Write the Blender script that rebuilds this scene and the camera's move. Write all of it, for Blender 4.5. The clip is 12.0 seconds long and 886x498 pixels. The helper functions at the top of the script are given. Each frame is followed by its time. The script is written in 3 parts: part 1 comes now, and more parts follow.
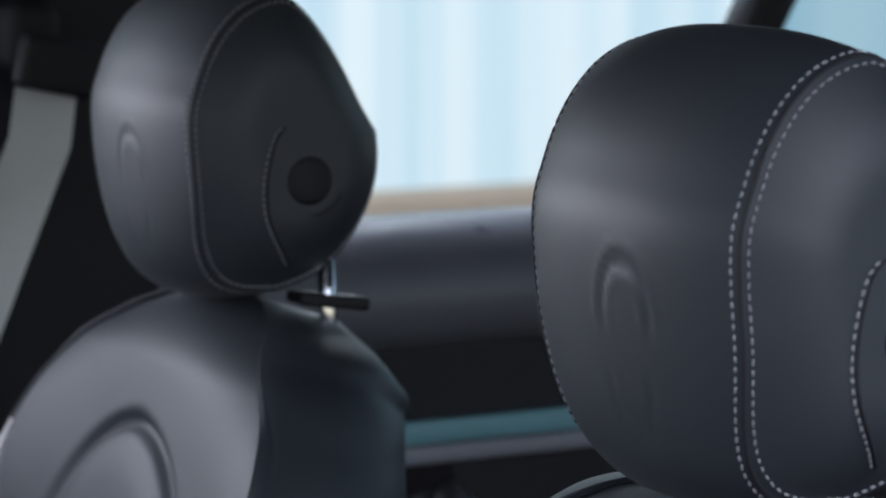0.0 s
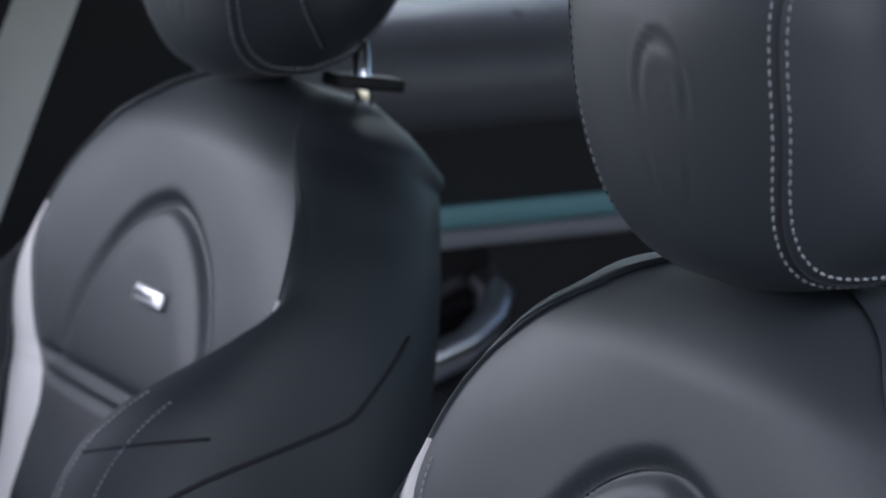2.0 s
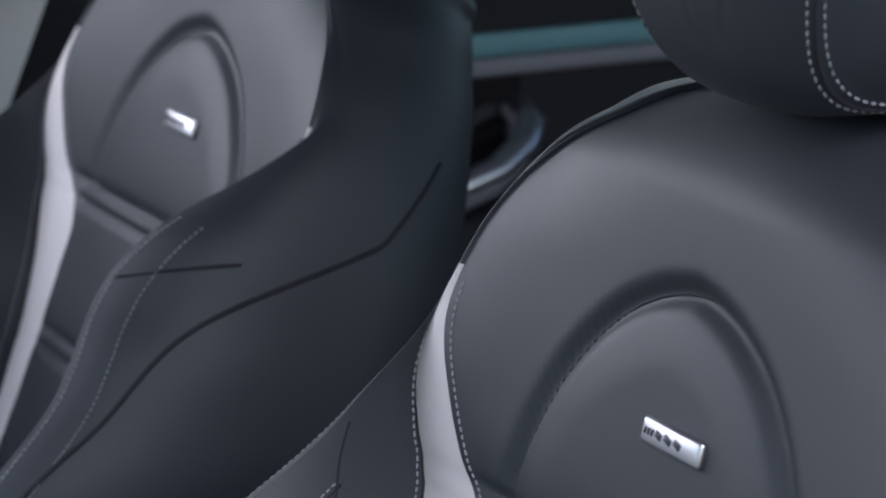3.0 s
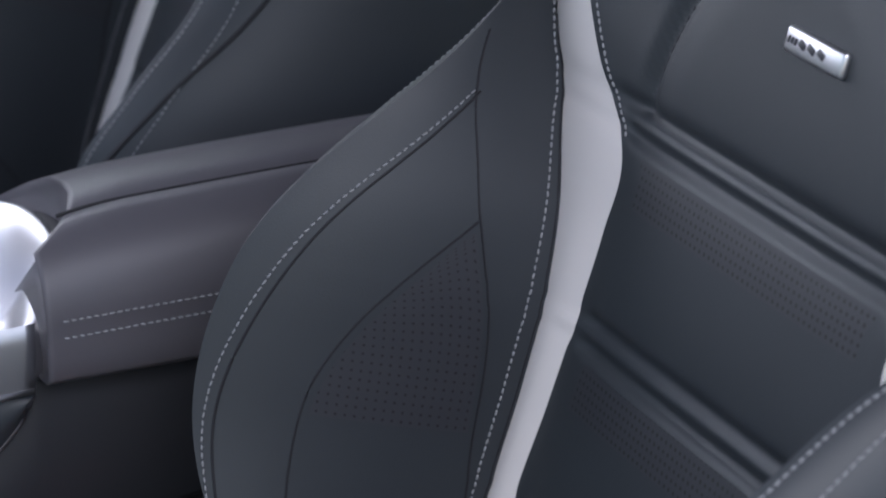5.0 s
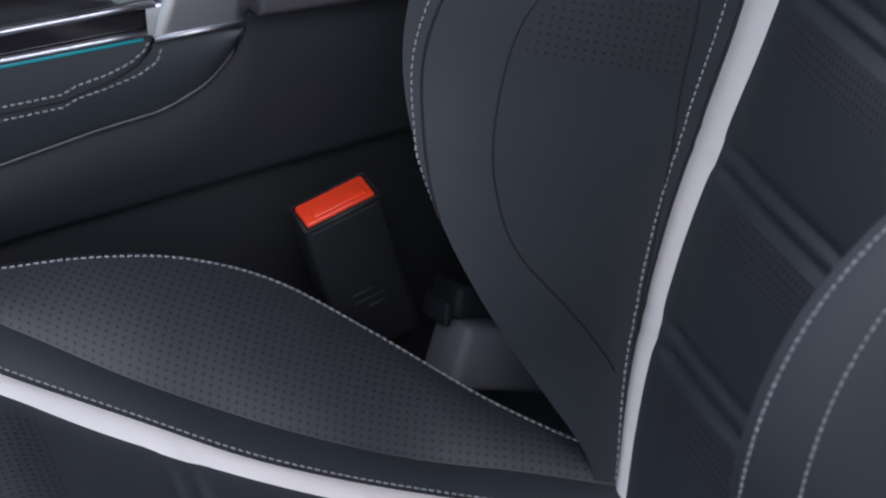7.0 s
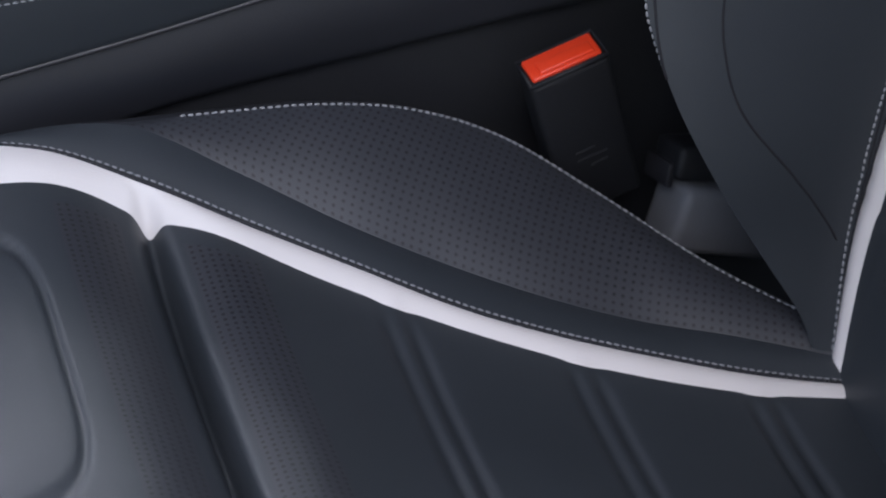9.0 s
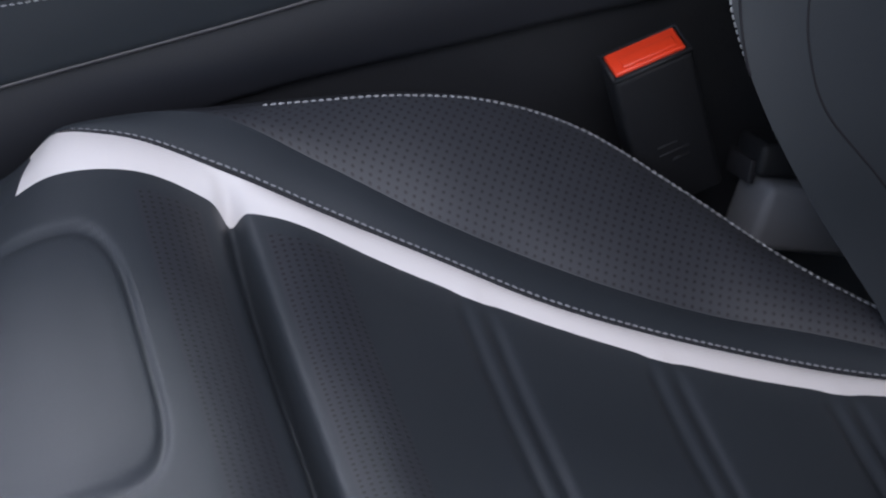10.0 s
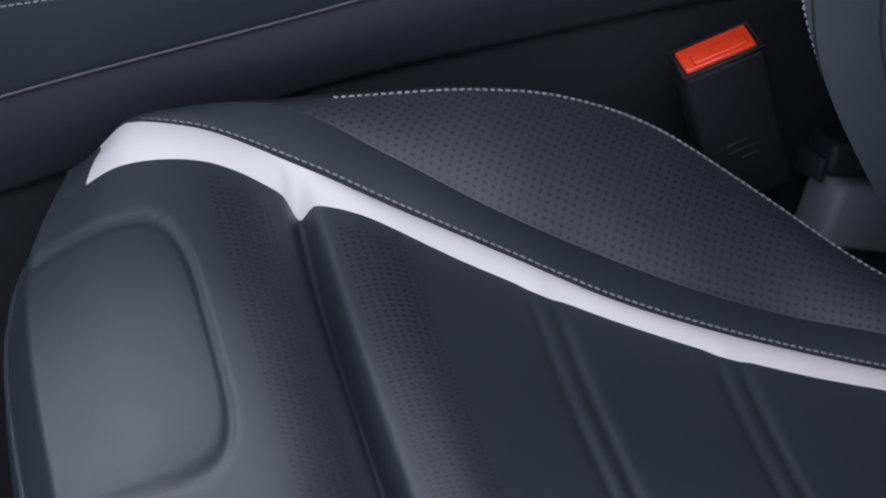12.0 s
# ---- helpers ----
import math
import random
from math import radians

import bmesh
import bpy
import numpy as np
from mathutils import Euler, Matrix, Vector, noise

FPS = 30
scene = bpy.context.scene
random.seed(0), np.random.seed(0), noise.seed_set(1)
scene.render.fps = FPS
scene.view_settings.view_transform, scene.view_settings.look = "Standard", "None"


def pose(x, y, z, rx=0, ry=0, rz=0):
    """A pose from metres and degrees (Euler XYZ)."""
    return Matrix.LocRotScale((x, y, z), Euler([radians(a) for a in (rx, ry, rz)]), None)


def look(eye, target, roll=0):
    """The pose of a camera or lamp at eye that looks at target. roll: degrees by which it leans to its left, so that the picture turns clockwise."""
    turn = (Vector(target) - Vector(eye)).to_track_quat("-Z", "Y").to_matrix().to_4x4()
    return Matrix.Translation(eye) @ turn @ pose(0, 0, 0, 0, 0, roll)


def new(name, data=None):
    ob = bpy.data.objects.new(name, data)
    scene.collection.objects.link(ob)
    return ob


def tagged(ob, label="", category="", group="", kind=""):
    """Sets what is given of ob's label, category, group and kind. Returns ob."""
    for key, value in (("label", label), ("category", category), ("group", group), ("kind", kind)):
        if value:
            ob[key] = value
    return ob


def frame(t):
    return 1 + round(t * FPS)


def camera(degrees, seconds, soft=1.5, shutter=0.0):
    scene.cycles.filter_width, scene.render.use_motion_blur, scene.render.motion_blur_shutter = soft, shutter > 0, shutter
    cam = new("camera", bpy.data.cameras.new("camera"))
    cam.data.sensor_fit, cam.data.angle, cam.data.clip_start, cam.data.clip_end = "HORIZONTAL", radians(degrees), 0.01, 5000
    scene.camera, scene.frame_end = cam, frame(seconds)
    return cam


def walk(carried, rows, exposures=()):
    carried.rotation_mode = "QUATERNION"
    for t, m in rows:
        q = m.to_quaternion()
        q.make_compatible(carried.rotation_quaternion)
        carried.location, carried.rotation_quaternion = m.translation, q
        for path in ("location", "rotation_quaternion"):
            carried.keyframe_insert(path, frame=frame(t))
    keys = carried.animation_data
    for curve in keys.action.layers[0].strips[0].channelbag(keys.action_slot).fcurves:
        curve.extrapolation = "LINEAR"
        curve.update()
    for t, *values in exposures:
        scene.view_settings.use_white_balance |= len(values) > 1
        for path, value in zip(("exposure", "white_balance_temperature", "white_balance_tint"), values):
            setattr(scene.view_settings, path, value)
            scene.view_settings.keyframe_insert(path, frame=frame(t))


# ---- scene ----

# camera on a tripod head beside the open door: it tilts down, then pans
cam = camera(17.21, 12.0, soft=2.0)
cam.data.dof.use_dof = True
cam.data.dof.focus_distance = 1.42
cam.data.dof.aperture_fstop = 12.5
EYE = (-0.446, -1.077, 1.238)
TURNS = [  # seconds, heading to the right of +y, tilt
    (0, 28.91, -6.98), (0.5, 28.86, -7.36), (1, 28.71, -8.28), (1.5, 28.48, -9.53), (2, 28.23, -11.11), (2.5, 27.94, -12.74),
    (2.7, 27.82, -13.39), (4.3, 26.14, -19.03), (4.5, 25.79, -19.77), (5, 24.87, -21.77), (5.5, 23.89, -23.76), (6, 22.88, -25.71),
    (6.5, 21.80, -27.25), (7, 20.57, -28.54), (7.5, 19.33, -29.54), (7.7, 18.80, -29.94), (9.3, 15.26, -31.31), (9.5, 14.91, -31.33),
    (10, 14.08, -31.39), (10.5, 13.44, -31.45), (11, 12.98, -31.48), (11.5, 12.75, -31.50), (12, 12.60, -31.50)]
# the lens sits ahead of and above the pivot of the tripod head
LENS = pose(0, 0.04, -0.06)
MID = pose(0, 0, 0, 90 - 21.7, 0, -24.8) @ LENS
PIVOT = Vector(EYE) - MID.translation
walk(cam, [(t, pose(*PIVOT, 90 + tilt, 0, -turn) @ LENS) for t, turn, tilt in TURNS])

# ---- light ----
world = bpy.data.worlds.new("sky")
scene.world = world
world.use_nodes = True
wn = world.node_tree
sky = wn.nodes.new("ShaderNodeTexSky")
sky.sky_type = "NISHITA"
sky.sun_disc = False
sky.sun_elevation, sky.sun_rotation = radians(47), radians(200)
wn.links.new(sky.outputs[0], wn.nodes["Background"].inputs[0])
wn.nodes["Background"].inputs[1].default_value = 0.16
sun = new("sun", bpy.data.lights.new("sun", "SUN"))
sun.data.energy, sun.data.angle, sun.data.color = 0.45, radians(25), (1, 0.98, 0.96)
sun.matrix_world = look((-1.5, -4, 5), (0, 0, 0.5))
scene.view_settings.exposure = 0.0


def area(name, eye, target, sx, sy, watts, color):
    lamp = new(name, bpy.data.lights.new(name, "AREA"))
    lamp.data.shape, lamp.data.size, lamp.data.size_y = "RECTANGLE", sx, sy
    lamp.data.energy, lamp.data.color = watts, color
    lamp.matrix_world = look(eye, target)
    return lamp


area("windscreen_light", (-1.05, 0.65, 1.92), (-0.05, 0.3, 0.55), 1.4, 0.8, 11, (0.92, 0.93, 1.08))
area("open_door_light", (-0.1, -1.7, 2.2), (-0.05, 0.1, 0.5), 2.0, 1.2, 32, (0.92, 0.93, 1.09))
area("far_window_light", (0.75, 1.95, 1.95), (0.4, 0.6, 0.9), 1.2, 0.5, 14, (0.88, 0.95, 1.06))
area("front_window_light", (-0.55, 1.39, 1.2), (-0.05, 0.25, 0.6), 1.1, 0.4, 9, (0.92, 0.93, 1.08))

# ---- materials ----


def material(name, color, rough, metal=0.0, grain=0.0, grain_scale=400.0, vary=0.12, vary_scale=12.0, spec=0.5, sheen=0.0, coat=0.0):
    m = bpy.data.materials.new(name)
    m.use_nodes = True
    nt = m.node_tree
    b = nt.nodes["Principled BSDF"]
    b.inputs["Metallic"].default_value = metal
    b.inputs["Specular IOR Level"].default_value = spec
    b.inputs["Sheen Weight"].default_value = sheen
    b.inputs["Coat Weight"].default_value = coat
    tc = nt.nodes.new("ShaderNodeTexCoord")
    n1 = nt.nodes.new("ShaderNodeTexNoise")
    n1.inputs["Scale"].default_value, n1.inputs["Detail"].default_value = vary_scale, 5
    nt.links.new(tc.outputs["Object"], n1.inputs["Vector"])
    mix = nt.nodes.new("ShaderNodeMix")
    mix.data_type = "RGBA"
    mix.inputs["A"].default_value = (*[c * (1 - vary) for c in color], 1)
    mix.inputs["B"].default_value = (*[c * (1 + vary) for c in color], 1)
    nt.links.new(n1.outputs["Fac"], mix.inputs["Factor"])
    nt.links.new(mix.outputs["Result"], b.inputs["Base Color"])
    mr = nt.nodes.new("ShaderNodeMapRange")
    mr.inputs["To Min"].default_value, mr.inputs["To Max"].default_value = max(0.02, rough - 0.06), min(1, rough + 0.06)
    nt.links.new(n1.outputs["Fac"], mr.inputs["Value"])
    nt.links.new(mr.outputs["Result"], b.inputs["Roughness"])
    if grain:
        v = nt.nodes.new("ShaderNodeTexVoronoi")
        v.inputs["Scale"].default_value = grain_scale
        nt.links.new(tc.outputs["Object"], v.inputs["Vector"])
        n2 = nt.nodes.new("ShaderNodeTexNoise")
        n2.inputs["Scale"].default_value, n2.inputs["Detail"].default_value = grain_scale * 1.7, 3
        nt.links.new(tc.outputs["Object"], n2.inputs["Vector"])
        add = nt.nodes.new("ShaderNodeMath")
        add.operation = "ADD"
        nt.links.new(v.outputs["Distance"], add.inputs[0])
        nt.links.new(n2.outputs["Fac"], add.inputs[1])
        bump = nt.nodes.new("ShaderNodeBump")
        bump.inputs["Strength"].default_value, bump.inputs["Distance"].default_value = grain, 0.0006
        nt.links.new(add.outputs[0], bump.inputs["Height"])
        nt.links.new(bump.outputs["Normal"], b.inputs["Normal"])
    return m


LEATHER = material("black_leather", (0.0275, 0.0325, 0.0390), 0.50, grain=0.10, grain_scale=1100, vary=0.14)
LEATHER_DARK = material("dark_leather_side", (0.019, 0.020, 0.025), 0.54, spec=0.4, grain=0.12, grain_scale=900)
ARM = material("soft_grey_black_leather", (0.095, 0.090, 0.104), 0.43, grain=0.08, grain_scale=1100)
WHITE = material("white_leather", (0.70, 0.66, 0.65), 0.55, grain=0.1, grain_scale=900, vary=0.04)
THREAD = material("grey_thread", (0.27, 0.275, 0.29), 0.7, vary=0.15, vary_scale=900)
SEAM_SHADOW = material("seam_shadow_gap", (0.010, 0.010, 0.014), 0.7)
CHROME = material("satin_chrome", (0.56, 0.56, 0.59), 0.36, metal=1.0, vary=0.03)
SATIN = material("satin_badge_metal", (0.66, 0.66, 0.69), 0.36, metal=1.0, vary=0.03)
BADGE_MARK = material("dark_badge_mark", (0.05, 0.05, 0.06), 0.5)
STEEL = material("polished_steel", (0.75, 0.76, 0.78), 0.15, metal=1.0)
PLASTIC = material("black_grained_plastic", (0.011, 0.0115, 0.014), 0.58, spec=0.35, grain=0.4, grain_scale=1200)
PIANO = material("piano_black", (0.012, 0.010, 0.012), 0.08, coat=0.5)
RED = material("red_plastic", (0.80, 0.050, 0.014), 0.35, vary=0.05)
BELT = material("grey_belt_webbing", (0.66, 0.66, 0.64), 0.8, grain=0.5, grain_scale=700)
CARPET = material("black_carpet", (0.007, 0.007, 0.009), 0.95, grain=0.8, grain_scale=600)
TEAL = material("teal_ambient_strip", (0.15, 0.33, 0.36), 0.35)
HEADLINER = material("grey_headliner", (0.10, 0.10, 0.11), 0.95, grain=0.4, grain_scale=500)
EDGE_HIGHLIGHT = material("edge_highlight_tone", (0.045, 0.043, 0.050), 0.35)
SILL = material("soft_dark_sill", (0.11, 0.11, 0.125), 0.30, grain=0.2, grain_scale=900)
TRIM_GREY = material("grey_satin_trim", (0.22, 0.22, 0.25), 0.4)


def perforated(name, pitch, radius, axes, color):
    """Leather with a square grid of small punched holes."""
    m = material(name, color, 0.48, grain=0.10, grain_scale=1100)
    nt = m.node_tree
    b = nt.nodes["Principled BSDF"]
    tc = next(n for n in nt.nodes if n.type == "TEX_COORD")
    sep = nt.nodes.new("ShaderNodeSeparateXYZ")
    nt.links.new(tc.outputs["UV"], sep.inputs[0])
    squares = []
    for k in (0, 1):
        mul = nt.nodes.new("ShaderNodeMath")
        mul.operation, mul.inputs[1].default_value = "MULTIPLY", 1 / pitch
        nt.links.new(sep.outputs[k], mul.inputs[0])
        fr = nt.nodes.new("ShaderNodeMath")
        fr.operation = "FRACT"
        nt.links.new(mul.outputs[0], fr.inputs[0])
        sub = nt.nodes.new("ShaderNodeMath")
        sub.operation, sub.inputs[1].default_value = "SUBTRACT", 0.5
        nt.links.new(fr.outputs[0], sub.inputs[0])
        sq = nt.nodes.new("ShaderNodeMath")
        sq.operation, sq.inputs[1].default_value = "POWER", 2
        nt.links.new(sub.outputs[0], sq.inputs[0])
        squares.append(sq)
    add = nt.nodes.new("ShaderNodeMath")
    nt.links.new(squares[0].outputs[0], add.inputs[0])
    nt.links.new(squares[1].outputs[0], add.inputs[1])
    lt = nt.nodes.new("ShaderNodeMath")
    lt.operation, lt.inputs[1].default_value = "LESS_THAN", (radius / pitch) ** 2
    nt.links.new(add.outputs[0], lt.inputs[0])
    old = b.inputs["Base Color"].links[0].from_socket
    mix = nt.nodes.new("ShaderNodeMix")
    mix.data_type = "RGBA"
    mix.inputs["B"].default_value = (0.007, 0.007, 0.009, 1)
    nt.links.new(lt.outputs[0], mix.inputs["Factor"])
    nt.links.new(old, mix.inputs["A"])
    nt.links.new(mix.outputs["Result"], b.inputs["Base Color"])
    return m


PERF = perforated("perforated_leather", 0.0050, 0.0010, "xy", (0.031, 0.033, 0.040))
PERF_SIDE = perforated("perforated_bolster_leather", 0.0050, 0.00075, "xy", (0.031, 0.033, 0.040))
PERF_FINE = perforated("finely_perforated_leather", 0.0044, 0.0010, "xy", (0.031, 0.033, 0.040))

# ---- mesh helpers ----


def curve(*pairs):
    """A smooth function through (at, value) pairs."""
    xs = np.array([p[0] for p in pairs], float)
    ys = np.array([p[1] for p in pairs], float)
    if xs[0] > xs[-1]:
        xs, ys = xs[::-1], ys[::-1]
    slope = np.gradient(ys, xs)
    known = {}

    def value(x):
        if isinstance(x, float):
            if x not in known:
                known[x] = float(smooth_value(x))
            return known[x]
        return smooth_value(x)

    def smooth_value(x):
        x = np.clip(x, xs[0], xs[-1])
        i = np.clip(np.searchsorted(xs, x) - 1, 0, len(xs) - 2)
        h = xs[i + 1] - xs[i]
        t = (x - xs[i]) / h
        return ((2 * t**3 - 3 * t**2 + 1) * ys[i] + (t**3 - 2 * t**2 + t) * h * slope[i]
                + (3 * t**2 - 2 * t**3) * ys[i + 1] + (t**3 - t**2) * h * slope[i + 1])
    return value


def mesh(name, verts, faces, mat, uvs=None, smooth=True):
    me = bpy.data.meshes.new(name)
    me.from_pydata([tuple(map(float, v)) for v in verts], [], faces)
    me.materials.append(mat)
    me.polygons.foreach_set("use_smooth", [smooth] * len(me.polygons))
    if uvs is not None:
        layer = me.uv_layers.new(name="map")
        for loop in me.loops:
            layer.data[loop.index].uv = uvs[loop.vertex_index]
    me.update()
    return me


def child(name, me, parent, label=""):
    ob = new(name, me)
    ob.parent = parent
    if label:
        ob["label"] = label
    return ob


def grid(name, P, mat, parent, label="", uvs=None, flip=False, wrap=False):
    """One mesh from a 2D array of points P[i][j]."""
    P = np.asarray(P, float)
    n, m = P.shape[:2]
    faces = []
    for i in range(n - 1):
        for j in range(m if wrap else m - 1):
            k = (j + 1) % m
            f = (i * m + j, i * m + k, (i + 1) * m + k, (i + 1) * m + j)
            faces.append(f[::-1] if flip else f)
    uv = None if uvs is None else np.asarray(uvs, float).reshape(-1, 2)
    return child(name, mesh(name, P.reshape(-1, 3), faces, mat, uv), parent, label)


def box(name, size, mat, parent=None, at=(0, 0, 0), bevel=0.004, segments=3, turn=(0, 0, 0), label="", taper=None):
    bm = bmesh.new()
    bmesh.ops.create_cube(bm, size=1)
    for v in bm.verts:
        v.co = Vector((v.co.x * size[0], v.co.y * size[1], v.co.z * size[2]))
        if taper and v.co.z > 0:
            v.co.x *= taper[0]
            v.co.y *= taper[1]
    if bevel:
        bmesh.ops.bevel(bm, geom=bm.edges[:], offset=bevel, segments=segments, profile=0.5, affect="EDGES")
    bmesh.ops.transform(bm, matrix=pose(*at, *turn), verts=bm.verts)
    me = bpy.data.meshes.new(name)
    bm.to_mesh(me)
    bm.free()
    me.materials.append(mat)
    me.polygons.foreach_set("use_smooth", [True] * len(me.polygons))
    ob = new(name, me)
    if parent:
        ob.parent = parent
    if label:
        ob["label"] = label
    return ob


def tube(name, pts, radius, mat, parent=None, label="", sides=8, flat=1.0, up=None):
    """A round bar along points; flat squeezes it along up."""
    pts = [Vector(p) for p in pts]
    verts, faces = [], []
    rad = radius if hasattr(radius, "__len__") else [radius] * len(pts)
    for i, p in enumerate(pts):
        d = (pts[min(i + 1, len(pts) - 1)] - pts[max(i - 1, 0)]).normalized()
        u = Vector(up) if up else (Vector((0, 0, 1)) if abs(d.z) < 0.9 else Vector((1, 0, 0)))
        a = d.cross(u).normalized()
        b = a.cross(d).normalized()
        for k in range(sides):
            w = 2 * math.pi * k / sides
            verts.append(p + a * math.cos(w) * rad[i] + b * math.sin(w) * rad[i] * flat)
    n = len(pts)
    for i in range(n - 1):
        for k in range(sides):
            q = (k + 1) % sides
            faces.append((i * sides + k, i * sides + q, (i + 1) * sides + q, (i + 1) * sides + k))
    faces.append(tuple(range(sides))[::-1])
    faces.append(tuple((n - 1) * sides + k for k in range(sides)))
    me = mesh(name, verts, faces, mat)
    ob = new(name, me)
    if parent:
        ob.parent = parent
    if label:
        ob["label"] = label
    return ob


def resample(P, step):
    P = np.asarray(P, float)
    d = np.r_[0, np.cumsum(np.linalg.norm(np.diff(P[:, :3], axis=0), axis=1))]
    s = np.arange(step / 2, d[-1], step)
    return np.stack([np.interp(s, d, P[:, k]) for k in range(P.shape[1])], 1)


def stitches(name, line, normals, parent, pitch=0.0042, length=0.0029, width=0.00048, lift=0.0003, mat=None):
    """A row of short thread stitches along a line that lies on a surface."""
    both = resample(np.c_[line, normals], pitch)
    verts, faces = [], []
    for i in range(len(both)):
        a, b = both[max(i - 1, 0)][:3], both[min(i + 1, len(both) - 1)][:3]
        d = Vector(b - a).normalized()
        n = Vector(both[i][3:]).normalized()
        s = d.cross(n).normalized()
        c = Vector(both[i][:3]) + n * lift
        d = (d + s * random.uniform(-0.10, 0.16)).normalized()
        half = length / 2 * random.uniform(0.9, 1.08)
        k = len(verts)
        for e, w, h in ((-1, 0.5, 0), (-0.6, 1, 0.8), (0.6, 1, 0.8), (1, 0.5, 0)):
            for q in (-1, 1):
                verts.append(c + d * half * e + s * width * w * q - n * 0.0004)
            for q in (-0.55, 0.55):
                verts.append(c + d * half * e + s * width * w * q + n * (0.0002 + width * h))
        for r in range(3):
            p = k + 4 * r
            faces += [(p, p + 2, p + 6, p + 4), (p + 2, p + 3, p + 7, p + 6), (p + 3, p + 1, p + 5, p + 7)]
        faces += [(k, k + 1, k + 3, k + 2), (k + 12, k + 14, k + 15, k + 13)]
    return child(name, mesh(name, verts, faces, mat or THREAD), parent)


def bezier(p0, p1, p2, t):
    return (1 - t) ** 2 * p0 + 2 * t * (1 - t) * p1 + t**2 * p2


def bell(d, s):
    return np.exp(-((d / s) ** 2))


def ramp(x):
    x = np.clip(x, 0, 1)
    return x * x * (3 - 2 * x)


# ---- seat: backrest surface (seat axes: x back, y across, z up) ----
YI = curve((0.33, .120), (.37, .135), (.42, .148), (.50, .152), (.565, .144), (.62, .134), (.67, .127), (.71, .122), (.75, .124), (.775, .153), (.81, .182), (.845, .199), (.87, .197), (.90, .186), (.93, .163), (.96, .121), (.985, .064), (.992, .028))
YO = curve((0.33, .132), (.37, .147), (.42, .162), (.50, .167), (.565, .162), (.62, .156), (.67, .155), (.71, .163), (.75, .184), (.775, .200), (.81, .217), (.845, .210), (.87, .201), (.90, .189), (.93, .166), (.96, .123), (.985, .066), (.992, .030))
YR_HIGH = ((.87, .206), (.90, .195), (.93, .171), (.96, .128), (.985, .070), (.992, .034))
YR_LOW = ((0.33, .140), (.37, .150), (.42, .158), (.46, .160), (.50, .170), (.53, .180), (.565, .191))
DR_LOW = ((0.33, .0), (.38, .020), (.41, .050), (.44, .081), (.495, .128), (.53, .148), (.565, .161))
DR_HIGH = ((.88, .003), (.95, .001), (.99, 0))
# where the bolsters' ridges run (across, forward): towards the tunnel, towards the door, and on the passenger's seat
RIDGES = {
    "tunnel": (curve(*YR_LOW, (.65, .197), (.71, .192), (.75, .189), (.81, .208), (.845, .210), *YR_HIGH),
               curve(*DR_LOW, (.62, .165), (.68, .149), (.735, .107), (.79, .049), (.84, .011), *DR_HIGH)),
    "door": (curve(*YR_LOW, (.65, .202), (.71, .209), (.75, .209), (.81, .220), (.845, .213), *YR_HIGH),
             curve(*DR_LOW, (.62, .163), (.68, .140), (.735, .096), (.79, .042), (.84, .008), *DR_HIGH)),
    "passenger": (curve(*YR_LOW, (.65, .198), (.71, .188), (.75, .174), (.81, .190), (.845, .203), *YR_HIGH),
                  curve(*DR_LOW, (.62, .146), (.68, .118), (.735, .104), (.79, .078), (.84, .032), *DR_HIGH))}
RIDGE_OF = {1: "tunnel", -1: "door"}
YE = curve((0.33, .20), (.42, .235), (.50, .250), (.60, .258), (.70, .255), (.80, .245), (.87, .224), (.92, .197), (.96, .162), (.985, .108), (.992, .056))
GROOVES = (.767, .662, .557, .455)


def back_plane(z):
    return .10 + .26 * (z - .36) + .034 * np.clip((z - .94) / .05, 0, 2) ** 2


def panel_relief(y, z):
    """How far the middle of the backrest stands forward of its plane."""
    d = np.zeros(np.broadcast(y, z).shape)
    edge = np.clip(np.abs(y) / .135, 0, 1)
    rim = np.clip(np.abs(y) / YI(z), 0, 1)
    fade = 1 - .85 * ramp((rim - .86) / .14)
    low = ramp((.775 - z) / .01)
    for g in GROOVES:
        d = d - fade * (.0040 * bell(z - g - .0065, .0036) + .0040 * bell(z - g + .0065, .0036) + .0022 * bell(z - g, .022))
    d = d + low * .004 * (1 - edge**4)
    e = (np.sqrt(((y + .010) / .130) ** 2 + (np.clip(z - .757, 0, 1) / .145) ** 2) - 1) * .12
    up = ramp((z - .765) / .02)
    d = d - .013 * rim**2.2 * ramp((z - .82) / .13)
    d = d + up * (-.0060 * bell(e, .0045) + .010 * ramp(e / .12) * ramp((.992 - z) / .10) + .003 * ramp(-e / .03))
    return d


